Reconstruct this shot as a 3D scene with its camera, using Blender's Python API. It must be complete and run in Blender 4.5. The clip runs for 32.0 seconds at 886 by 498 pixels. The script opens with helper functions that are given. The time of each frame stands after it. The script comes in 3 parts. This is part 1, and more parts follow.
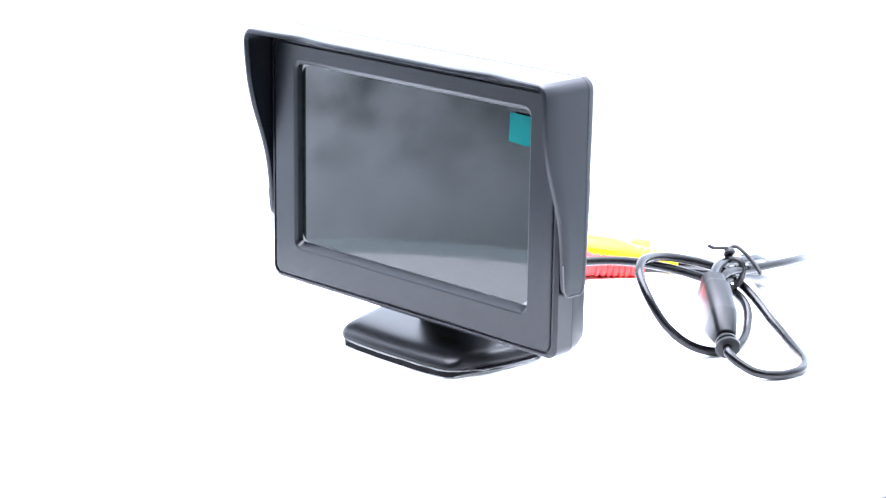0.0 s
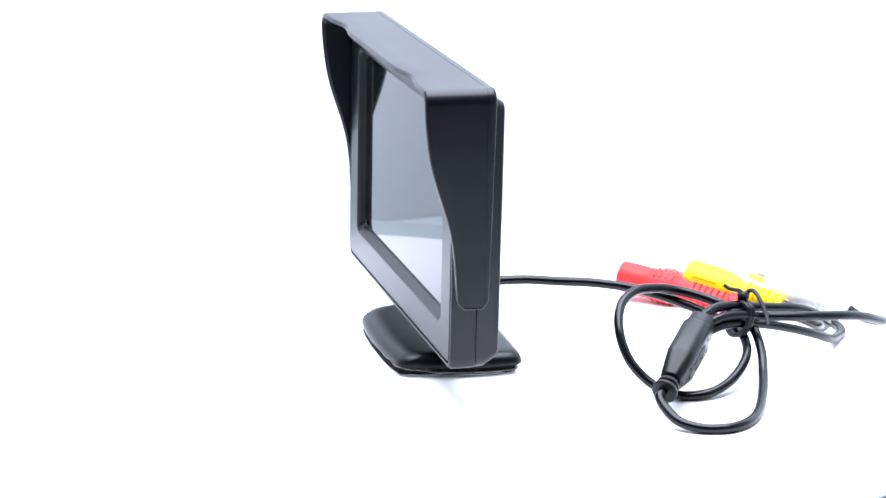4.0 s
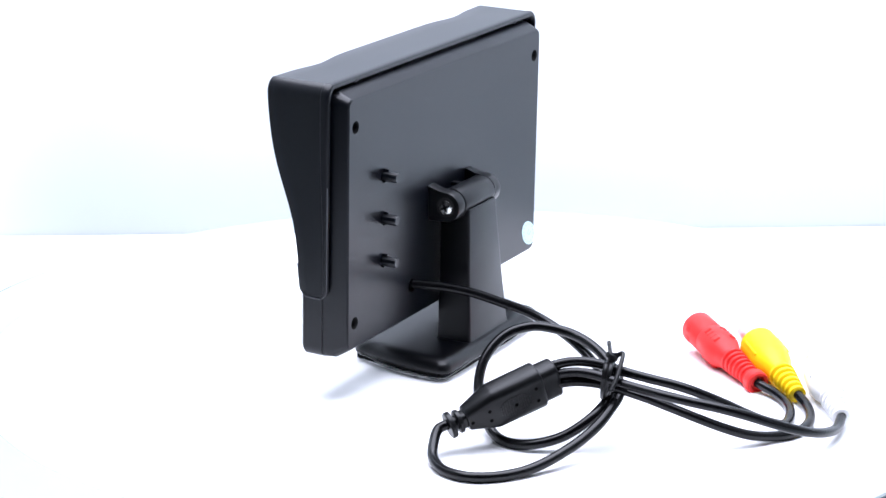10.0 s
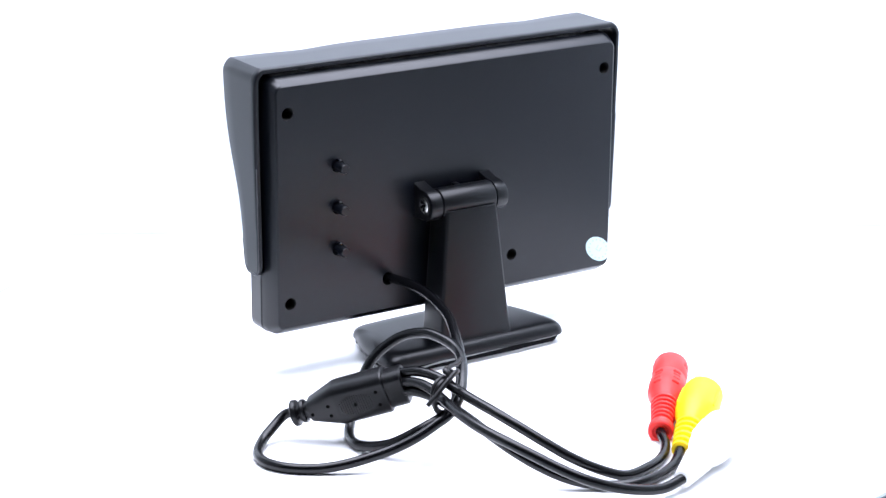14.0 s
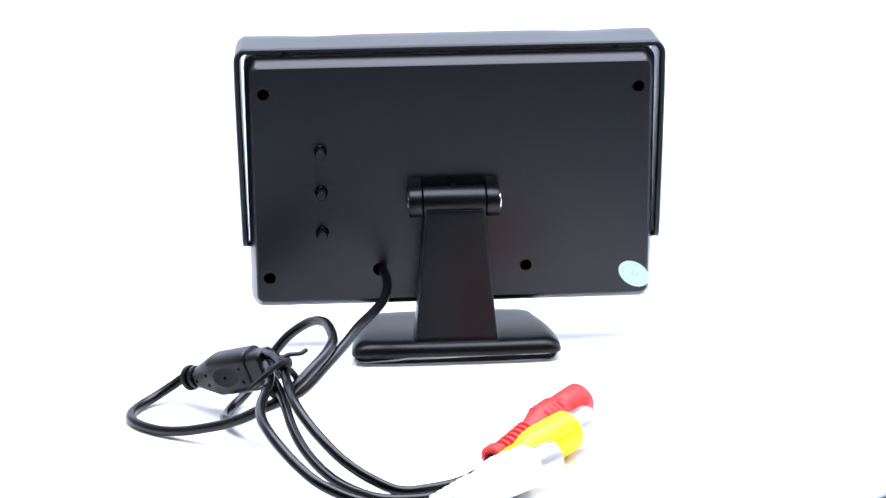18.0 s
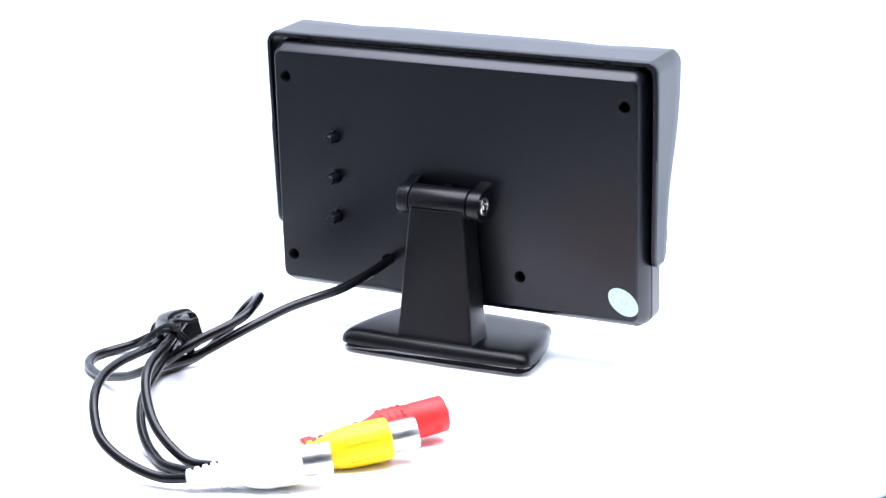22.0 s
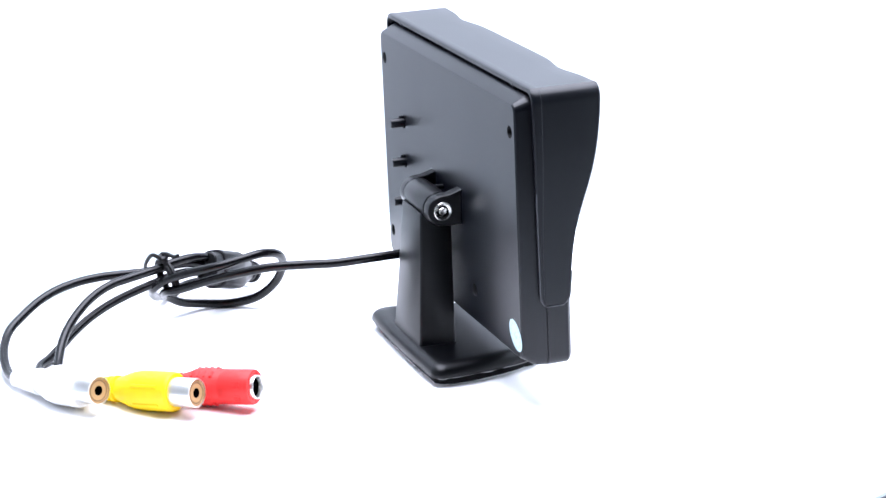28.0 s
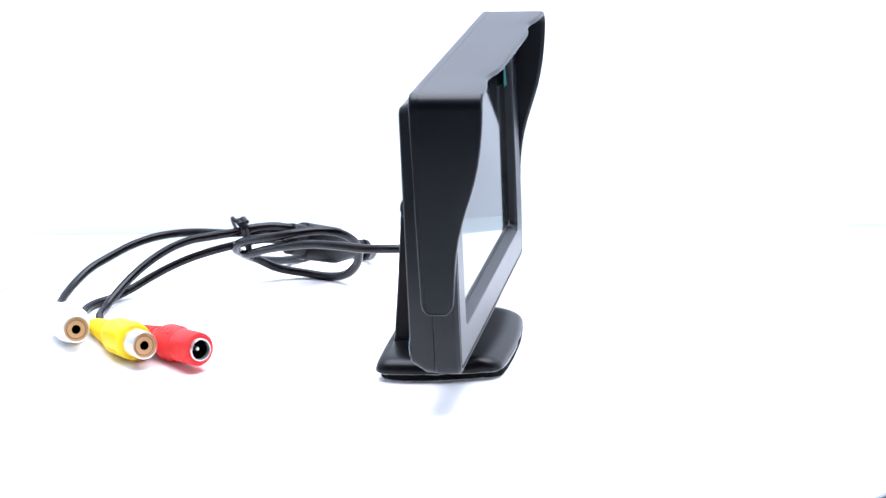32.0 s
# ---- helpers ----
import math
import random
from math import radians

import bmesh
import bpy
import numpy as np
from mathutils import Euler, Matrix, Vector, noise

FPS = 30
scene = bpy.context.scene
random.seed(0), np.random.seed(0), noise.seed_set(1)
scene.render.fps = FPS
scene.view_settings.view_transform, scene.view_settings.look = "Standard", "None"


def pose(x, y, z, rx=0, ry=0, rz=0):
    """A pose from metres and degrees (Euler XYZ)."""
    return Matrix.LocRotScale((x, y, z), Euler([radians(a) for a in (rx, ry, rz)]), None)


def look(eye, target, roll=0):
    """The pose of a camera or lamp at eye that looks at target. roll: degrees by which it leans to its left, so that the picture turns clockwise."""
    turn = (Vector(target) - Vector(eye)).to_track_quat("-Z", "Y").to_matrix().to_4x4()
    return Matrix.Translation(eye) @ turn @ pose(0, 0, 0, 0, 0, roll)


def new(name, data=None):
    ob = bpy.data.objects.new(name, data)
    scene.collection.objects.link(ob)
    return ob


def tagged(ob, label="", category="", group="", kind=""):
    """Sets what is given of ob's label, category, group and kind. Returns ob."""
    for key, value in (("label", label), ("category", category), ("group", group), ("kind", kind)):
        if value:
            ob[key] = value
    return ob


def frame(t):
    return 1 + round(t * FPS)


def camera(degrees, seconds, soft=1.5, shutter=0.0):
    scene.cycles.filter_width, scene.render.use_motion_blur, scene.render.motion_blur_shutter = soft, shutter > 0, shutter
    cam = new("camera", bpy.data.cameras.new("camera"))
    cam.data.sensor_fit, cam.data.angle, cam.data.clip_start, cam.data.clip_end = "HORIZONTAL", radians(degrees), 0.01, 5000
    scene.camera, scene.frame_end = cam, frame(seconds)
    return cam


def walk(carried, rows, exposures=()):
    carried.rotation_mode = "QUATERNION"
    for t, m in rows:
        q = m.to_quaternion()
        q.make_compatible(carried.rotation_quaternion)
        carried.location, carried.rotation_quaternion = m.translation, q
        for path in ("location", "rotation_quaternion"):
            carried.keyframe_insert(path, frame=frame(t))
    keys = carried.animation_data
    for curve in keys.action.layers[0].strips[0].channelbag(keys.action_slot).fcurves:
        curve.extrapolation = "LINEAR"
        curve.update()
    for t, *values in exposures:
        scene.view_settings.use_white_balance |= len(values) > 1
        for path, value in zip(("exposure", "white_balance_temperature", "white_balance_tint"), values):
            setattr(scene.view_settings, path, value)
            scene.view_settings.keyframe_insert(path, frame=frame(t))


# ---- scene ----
cam = camera(22.562, 32.0, 1.5)
MM = 0.001
# A locked-off camera in front of a slowly turning display table.
EYE = Vector((0.0, -0.64211, 0.21835))
PITCH, PAN, ROLL = 16.2795, -0.0707, 0.6600
CAM = pose(*EYE) @ pose(0, 0, 0, 0, 0, -PAN) @ pose(0, 0, 0, 90 - PITCH) @ pose(0, 0, 0, 0, 0, -ROLL)
EXPOSURES = [(0.0, 1.35), (1.0, 1.4), (2.0, 1.2), (2.6, 0.8), (3.5, 0.4), (5.5, -0.42), (9.0, -0.42), (10.5, -0.28), (12.0, 0.0), (16.0, -0.02), (19.5, -0.05), (23.0, 0.18), (28.0, 0.08), (30.0, 0.05), (31.0, -0.08), (32.0, -0.15)]
walk(cam, [(0.0, CAM), (32.0, CAM)], EXPOSURES)

# turn of the table at every full second, degrees
TURN = [0.0, -7.16, -14.40, -21.55, -28.75, -35.95, -43.21, -50.50, -57.84, -65.33, -72.82,
        -80.14, -87.46, -94.72, -101.85, -109.07, -116.36, -123.66, -130.98, -138.35, -145.73,
        -153.07, -160.55, -168.12, -175.50, -182.89, -190.31, -197.72, -205.14, -212.59, -219.96,
        -227.22, -234.45]
SET_DOWN = pose(-0.00165, 0.00157, 0.0015, 0, 0, -45.75)


def on_table(t):
    """The pose of the set-up on the turning table at a full second."""
    return pose(0, 0, 0, 0, 0, TURN[t]) @ SET_DOWN


# ---- world and light ----
world = bpy.data.worlds.new("studio")
world.use_nodes = True
scene.world = world
world.node_tree.nodes["Background"].inputs[0].default_value = (0.8, 0.9, 1.0, 1)
world.node_tree.nodes["Background"].inputs[1].default_value = 0.012


COOL = (0.81, 0.84, 1.0)


def softbox(name, m, sx, sy, watts, colour=(1, 1, 1)):
    lamp = bpy.data.lights.new(name, "AREA")
    lamp.shape, lamp.size, lamp.size_y, lamp.energy, lamp.color = "RECTANGLE", sx, sy, watts, colour
    ob = new(name, lamp)
    ob.matrix_basis = m
    return ob


softbox("overhead_softbox", look((0, 0.04, 0.62), (0, 0.04, 0)), 0.78, 0.66, 22.0, COOL)
softbox("left_softbox", look((-0.28, 0.098, 0.16), (0, 0.098, 0.16)), 0.08, 0.36, 1.35, COOL)
softbox("right_softbox", look((0.32, 0.10, 0.16), (0, 0.10, 0.16)), 0.18, 0.36, 1.9, COOL)
softbox("back_softbox", look((0.02, 0.30, 0.15), (0.02, 0, 0.15)), 0.52, 0.30, 1.5, (0.82, 0.83, 1.0))


# ---- materials ----
def material(name, colour, rough=0.5, metal=0.0, grain=0.0, grain_scale=4000.0, wear=0.0, wear_scale=60.0, sss=0.0, bump=0.0, bump_scale=3000.0, spec=0.5):
    m = bpy.data.materials.new(name)
    m.use_nodes = True
    nt = m.node_tree
    b = nt.nodes["Principled BSDF"]
    b.inputs["Base Color"].default_value = (*colour, 1)
    b.inputs["Roughness"].default_value = rough
    b.inputs["Metallic"].default_value = metal
    b.inputs["Specular IOR Level"].default_value = spec
    if sss:
        b.inputs["Subsurface Weight"].default_value = sss
        b.inputs["Subsurface Radius"].default_value = (0.002, 0.002, 0.002)
    tc = nt.nodes.new("ShaderNodeTexCoord")
    if wear:
        n = nt.nodes.new("ShaderNodeTexNoise")
        n.inputs["Scale"].default_value, n.inputs["Detail"].default_value = wear_scale, 1.5
        nt.links.new(tc.outputs["Object"], n.inputs["Vector"])
        r = nt.nodes.new("ShaderNodeMapRange")
        r.inputs["From Min"].default_value, r.inputs["From Max"].default_value = 0.3, 0.7
        r.inputs["To Min"].default_value, r.inputs["To Max"].default_value = max(rough - wear, 0.03), rough + wear
        nt.links.new(n.outputs["Fac"], r.inputs["Value"])
        nt.links.new(r.outputs["Result"], b.inputs["Roughness"])
    if grain:
        n = nt.nodes.new("ShaderNodeTexNoise")
        n.inputs["Scale"].default_value, n.inputs["Detail"].default_value = grain_scale, 2
        nt.links.new(tc.outputs["Object"], n.inputs["Vector"])
        mix = nt.nodes.new("ShaderNodeMix")
        mix.data_type = "RGBA"
        mix.inputs["A"].default_value = (*[c * (1 - grain) for c in colour], 1)
        mix.inputs["B"].default_value = (*[min(1, c * (1 + grain)) for c in colour], 1)
        nt.links.new(n.outputs["Fac"], mix.inputs["Factor"])
        nt.links.new(mix.outputs["Result"], b.inputs["Base Color"])
    if bump:
        n = nt.nodes.new("ShaderNodeTexNoise")
        n.inputs["Scale"].default_value, n.inputs["Detail"].default_value = bump_scale, 4
        nt.links.new(tc.outputs["Object"], n.inputs["Vector"])
        bp = nt.nodes.new("ShaderNodeBump")
        bp.inputs["Strength"].default_value, bp.inputs["Distance"].default_value = bump, 0.0002
        nt.links.new(n.outputs["Fac"], bp.inputs["Height"])
        nt.links.new(bp.outputs["Normal"], b.inputs["Normal"])
    return m


PLASTIC = material("matte_black_plastic", (0.0018, 0.0026, 0.0048), 0.315, spec=0.31, grain=0.12, grain_scale=60, wear=0.015, wear_scale=25)
EDGE_GLINT = material("pale_glint_plastic", (0.055, 0.058, 0.066), 0.45, grain=0.5, grain_scale=120)
PLASTIC_IN = material("black_plastic_recess", (0.003, 0.003, 0.003), 0.7, grain=0.2)
STAND = material("satin_black_plastic", (0.0013, 0.0016, 0.0024), 0.33, spec=0.25, grain=0.12, grain_scale=60, wear=0.02, wear_scale=30)
SCREEN = material("dark_display_glass", (0.0035, 0.006, 0.0056), 0.06, wear=0.025, wear_scale=60, grain=0.4, grain_scale=70)
SCREEN_EDGE = material("bare_display_margin", (0.30, 0.31, 0.31), 0.35, grain=0.2, grain_scale=200, wear=0.05)
FOAM = material("black_foam_tape", (0.006, 0.006, 0.0065), 0.9, spec=0.1, grain=0.4, grain_scale=2500, bump=0.5, bump_scale=2500)
LINER = material("translucent_liner_film", (0.82, 0.83, 0.83), 0.5, grain=0.1, wear=0.1)
FILM = material("adhesive_film", (0.50, 0.51, 0.51), 0.5, spec=0.2, grain=0.8, grain_scale=90)
TEAL = material("teal_film", (0.0, 0.105, 0.10), 0.4, spec=0.12, grain=0.1, grain_scale=150, wear=0.06)
SEAL = material("mint_paper_seal", (0.52, 0.72, 0.76), 0.6, grain=0.08, grain_scale=500)
SEAL_INK = material("blue_grey_ink", (0.30, 0.45, 0.52), 0.6, grain=0.1)
CABLE = material("black_cable_sheath", (0.0020, 0.0021, 0.0027), 0.25, spec=0.30, grain=0.2, grain_scale=200, wear=0.02, wear_scale=40)
MOULD = material("moulded_black_rubber", (0.0022, 0.0024, 0.0030), 0.36, spec=0.28, grain=0.3, grain_scale=250, wear=0.06, wear_scale=120, bump=0.05, bump_scale=1500)
TIE = material("black_twist_tie", (0.003, 0.003, 0.0034), 0.42, spec=0.3, grain=0.2)
RED = material("red_soft_plastic", (0.78, 0.034, 0.032), 0.5, spec=0.25, grain=0.12, grain_scale=400, wear=0.06, sss=0.1, bump=0.06)
YELLOW = material("yellow_soft_plastic", (0.93, 0.63, 0.008), 0.48, spec=0.3, grain=0.08, grain_scale=400, wear=0.06, sss=0.1, bump=0.06)
WHITE = material("white_soft_plastic", (0.93, 0.93, 0.93), 0.42, grain=0.03, grain_scale=400, wear=0.06, sss=0.1, bump=0.06)
CHROME = material("nickel_plating", (0.86, 0.85, 0.83), 0.35, 1.0, wear=0.05, wear_scale=300)
STEEL = material("screw_steel", (0.72, 0.71, 0.68), 0.22, 1.0, wear=0.08, wear_scale=600, bump=0.1)
INSULATOR = material("tan_insulator", (0.50, 0.30, 0.13), 0.45, grain=0.1)
DARK = material("socket_and_shade_black", (0.002, 0.002, 0.002), 0.9, spec=0.02)
INSULATOR_DARK = material("brown_insulator_rim", (0.24, 0.13, 0.05), 0.45, grain=0.1)
DISC = material("white_acrylic_top", (0.92, 0.92, 0.92), 0.5, spec=0.07, grain=0.02, grain_scale=80, wear=0.05)
RING = material("pale_ring_plastic", (0.43, 0.49, 0.495), 0.5, spec=0.08, grain=0.03, grain_scale=80)
RIM = material("dark_rubber_rim", (0.012, 0.013, 0.016), 0.35, grain=0.2)
TABLE = material("black_laminate", (0.02, 0.02, 0.022), 0.6, grain=0.2, grain_scale=40)
MAT = material("white_floor_cloth", (0.615, 0.655, 0.675), 0.9, spec=0.1, grain=0.05, grain_scale=60)
ADDED_FLAP = material("mottled_grey_cloth", (0.40, 0.42, 0.41), 0.9, grain=0.75, grain_scale=32, spec=0.1)
WALL = material("dark_room_paint", (0.06, 0.06, 0.065), 0.8, grain=0.1, grain_scale=6)
GAP_BLACK = material("dark_gap_black", (0.006, 0.006, 0.007), 0.9, spec=0.05, grain=0.3, grain_scale=300)


def cloth(name, side_shade=0.0):
    """White tent cloth that passes about half of the light; the argument sets how dark the shade painted into its
    colour gets.
    """
    m = bpy.data.materials.new(name)
    m.use_nodes = True
    nt = m.node_tree
    nt.nodes.remove(nt.nodes["Principled BSDF"])
    d, t, mix = nt.nodes.new("ShaderNodeBsdfDiffuse"), nt.nodes.new("ShaderNodeBsdfTranslucent"), nt.nodes.new("ShaderNodeMixShader")
    n, tc, ramp = nt.nodes.new("ShaderNodeTexNoise"), nt.nodes.new("ShaderNodeTexCoord"), nt.nodes.new("ShaderNodeMapRange")
    clean = (0.825, 0.88, 0.90, 1)
    n.inputs["Scale"].default_value = 9
    ramp.inputs["To Min"].default_value, ramp.inputs["To Max"].default_value = 0.46, 0.54
    d.inputs["Color"].default_value = clean
    t.inputs["Color"].default_value = clean
    nt.links.new(tc.outputs["Object"], n.inputs["Vector"])
    nt.links.new(n.outputs["Fac"], ramp.inputs["Value"])
    nt.links.new(ramp.outputs["Result"], mix.inputs["Fac"])
    nt.links.new(d.outputs["BSDF"], mix.inputs[1])
    nt.links.new(t.outputs["BSDF"], mix.inputs[2])
    if side_shade:
        # shade that the screen mirrors, painted in: greyer towards the mouth and the top
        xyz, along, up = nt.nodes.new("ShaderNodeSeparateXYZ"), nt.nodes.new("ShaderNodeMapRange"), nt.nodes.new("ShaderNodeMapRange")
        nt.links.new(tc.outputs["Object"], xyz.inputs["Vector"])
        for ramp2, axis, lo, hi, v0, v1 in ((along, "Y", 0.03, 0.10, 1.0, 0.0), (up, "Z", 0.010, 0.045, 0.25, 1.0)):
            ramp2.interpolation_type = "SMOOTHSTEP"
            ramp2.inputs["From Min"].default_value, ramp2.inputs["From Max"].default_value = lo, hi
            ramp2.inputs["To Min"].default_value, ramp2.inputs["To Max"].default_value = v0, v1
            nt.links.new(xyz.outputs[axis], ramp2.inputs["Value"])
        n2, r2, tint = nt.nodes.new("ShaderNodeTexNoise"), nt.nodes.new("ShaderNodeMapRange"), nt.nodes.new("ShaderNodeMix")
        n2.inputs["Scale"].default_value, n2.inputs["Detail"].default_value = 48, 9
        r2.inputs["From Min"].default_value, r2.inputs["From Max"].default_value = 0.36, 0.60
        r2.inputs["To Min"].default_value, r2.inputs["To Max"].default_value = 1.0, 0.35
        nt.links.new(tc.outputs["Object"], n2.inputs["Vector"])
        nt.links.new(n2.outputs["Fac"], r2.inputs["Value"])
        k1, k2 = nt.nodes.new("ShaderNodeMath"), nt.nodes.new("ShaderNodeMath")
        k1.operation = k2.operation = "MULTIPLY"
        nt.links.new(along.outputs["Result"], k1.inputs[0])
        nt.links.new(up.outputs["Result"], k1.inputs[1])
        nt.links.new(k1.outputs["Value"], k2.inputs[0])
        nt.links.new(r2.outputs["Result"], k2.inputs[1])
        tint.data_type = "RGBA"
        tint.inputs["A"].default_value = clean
        tint.inputs["B"].default_value = (*[c * (1 - side_shade) for c in (0.86, 0.89, 0.87)], 1)
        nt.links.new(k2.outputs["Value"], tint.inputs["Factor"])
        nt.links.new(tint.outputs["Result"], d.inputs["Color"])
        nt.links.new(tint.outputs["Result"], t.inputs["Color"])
    nt.links.new(mix.outputs["Shader"], nt.nodes["Material Output"].inputs["Surface"])
    return m


CLOTH = cloth("translucent_white_cloth")
CLOTH_SHADED = cloth("shaded_translucent_cloth", 0.8)


# ---- building helpers ----
def finish(bm, name, mat, sharp=35):
    bmesh.ops.remove_doubles(bm, verts=bm.verts, dist=1e-7)
    bmesh.ops.recalc_face_normals(bm, faces=bm.faces)
    me = bpy.data.meshes.new(name)
    bm.to_mesh(me)
    bm.free()
    me.materials.append(mat)
    me.polygons.foreach_set("use_smooth", [True] * len(me.polygons))
    me.set_sharp_from_angle(angle=radians(sharp))
    return me


def part(name, bm, mat, parent, label="", m=None, sharp=35):
    """Links a bmesh as one mesh object under a thing or a part."""
    ob = new(name, finish(bm, name, mat, sharp))
    ob.parent = parent
    if m is not None:
        ob.matrix_basis = m
    return tagged(ob, label)


def empty(name, label, category, kind=""):
    ob = new(name)
    ob.empty_display_size = 0.01
    return tagged(ob, label, category, "", kind)


def rr(hx, z0, z1, r, n=8):
    """A rounded rectangle as (x, z) points, in millimetres."""
    out = []
    for cx, cz, a0 in ((hx - r, z1 - r, 0), (-hx + r, z1 - r, 90), (-hx + r, z0 + r, 180), (hx - r, z0 + r, 270)):
        for i in range(n + 1):
            a = radians(a0 + 90 * i / n)
            out.append((cx + r * math.cos(a), cz + r * math.sin(a)))
    return out


def loft(rings, cap=(True, True), bm=None, closed=True):
    """Rings of equal count of points in millimetres, skinned one to the next."""
    bm = bm or bmesh.new()
    rows = [[bm.verts.new(Vector(p) * MM) for p in ring] for ring in rings]
    n = len(rows[0])
    for a, b in zip(rows, rows[1:]):
        for i in range(n if closed else n - 1):
            j = (i + 1) % n
            bm.faces.new((a[i], a[j], b[j], b[i]))
    if cap[0]:
        bm.faces.new(rows[0][::-1])
    if cap[1]:
        bm.faces.new(rows[-1])
    return bm


def in_y(ring, y):
    return [(x, y, z) for x, z in ring]


def turned(profile, n=32, cap=(True, True), bm=None, squash=1.0):
    """A solid of revolution about z from (radius, height) in millimetres."""
    rings = [[(r * math.cos(2 * math.pi * i / n), squash * r * math.sin(2 * math.pi * i / n), h) for i in range(n)] for r, h in profile]
    return loft(rings, cap, bm)


def spline(points, steps=10):
    """Catmull-Rom through the points, with the ends run out straight."""
    p = [Vector(q) for q in points]
    p = [2 * p[0] - p[1], *p, 2 * p[-1] - p[-2]]
    out = []
    for a, b, c, d in zip(p, p[1:], p[2:], p[3:]):
        for i in range(steps):
            t = i / steps
            out.append(0.5 * (2 * b + (c - a) * t + (2 * a - 5 * b + 4 * c - d) * t * t + (3 * b - 3 * c + d - a) * t ** 3))
    return out + [p[-2]]


def tube(points, radius, n=14, steps=10, bm=None):
    """A round cable through points in millimetres."""
    path = spline(points, steps)
    rings, side = [], None
    for i, p in enumerate(path):
        d = (path[min(i + 1, len(path) - 1)] - path[max(i - 1, 0)]).normalized()
        if side is None:
            side = d.orthogonal().normalized()
        side = (side - d * side.dot(d)).normalized()
        up = d.cross(side)
        r = radius(i / (len(path) - 1)) if callable(radius) else radius
        rings.append([p + r * (math.cos(2 * math.pi * k / n) * side + math.sin(2 * math.pi * k / n) * up) for k in range(n)])
    return loft(rings, bm=bm)


def aim(a, b, up=(0, 0, 1)):
    """A pose at a (millimetres) whose z axis points to b, with y as near to up as can be."""
    z = (Vector(b) - Vector(a)).normalized()
    y = Vector(up)
    y = (y - z * y.dot(z)).normalized()
    x = y.cross(z)
    m = Matrix((x, y, z)).transposed().to_4x4()
    m.translation = Vector(a) * MM
    return m


def block(x0, x1, y0, y1, z0, z1, bevel=0.3, segments=2, bm=None):
    b = bmesh.new()
    bmesh.ops.create_cube(b, size=1)
    for v in b.verts:
        v.co = Vector(((x0 + x1) / 2 + v.co.x * (x1 - x0), (y0 + y1) / 2 + v.co.y * (y1 - y0), (z0 + z1) / 2 + v.co.z * (z1 - z0))) * MM
    if bevel:
        bmesh.ops.bevel(b, geom=b.edges[:], offset=bevel * MM, segments=segments, affect="EDGES", profile=0.5)
    return b


# ---- the studio ----
def slab(name, x0, x1, y0, y1, z0, z1, mat, label):
    b = block(x0 * 1e3, x1 * 1e3, y0 * 1e3, y1 * 1e3, z0 * 1e3, z1 * 1e3, 0)
    return tagged(new(name, finish(b, name, mat)), label, name.split("_")[0], "", "structure")


def sheet(name, a, c, height, mat, label):
    """An upright sheet of tent cloth from a to c (x, y), slightly sagging."""
    m = bmesh.new()
    rows = []
    for k in range(9):
        z = -0.02 + (height + 0.02) * k / 8
        rows.append([m.verts.new((a[0] + (c[0] - a[0]) * i / 8, a[1] + (c[1] - a[1]) * i / 8, z)) for i in range(9)])
    for r, s in zip(rows, rows[1:]):
        for i in range(8):
            m.faces.new((r[i], r[i + 1], s[i + 1], s[i]))
    return tagged(new(name, finish(m, name, mat, 80)), label, "backdrop", "", "structure")


sheet("backdrop", (-0.214, 0.195), (0.26, 0.195), 0.40, CLOTH, "backlit white cloth backdrop of the light tent")
sheet("backdrop_west", (-0.185, 0.137), (-0.185, -0.12), 0.36, CLOTH_SHADED, "backlit white cloth side of the light tent, shade painted in towards its mouth")
sheet("backdrop_east", (0.215, 0.19), (0.215, -0.04), 0.36, CLOTH, "backlit white cloth side of the light tent")
# unseen grey flaps, added to be mirrored in the screen and the plastic
sheet("backdrop_added_flap_west", (-0.187, -0.121), (-0.26, -0.30), 0.36, ADDED_FLAP, "unseen, unlit grey cloth flap added at the tent's mouth for reflections")
sheet("backdrop_added_flap_east", (0.217, -0.042), (0.27, -0.30), 0.36, ADDED_FLAP, "unseen, unlit grey cloth flap added at the tent's mouth for reflections")
slab("floor", -1.1, 1.1, -1.9, 1.0, -0.06, -0.022, TABLE, "plain black table surface under the tent")
slab("ground_cloth", -0.180, 0.26, -0.34, 0.194, -0.0215, -0.0185, MAT, "white cloth laid on the table under the turntable")
# unseen black strip, added for the dark gap that the screen mirrors
slab("trim_corner", -0.194, -0.187, 0.138, 0.1675, -0.0184, 0.40, GAP_BLACK, "unseen black strip added at the tent corner in place of the dark gap")
slab("wall_west", -1.12, -1.06, -1.9, 1.0, -0.06, 1.2, WALL, "plain dark room wall")
slab("wall_east", 1.06, 1.12, -1.9, 1.0, -0.06, 1.2, WALL, "plain dark room wall")
slab("wall_north", -1.12, 1.12, 1.0, 1.06, -0.06, 1.2, WALL, "plain dark wall behind the tent")
slab("wall_south", -1.12, 1.12, -1.96, -1.9, -0.06, 1.2, WALL, "plain dark room wall facing the set")
slab("ceiling", -1.12, 1.12, -1.96, 1.06, 1.2, 1.25, WALL, "plain dark ceiling over the set")


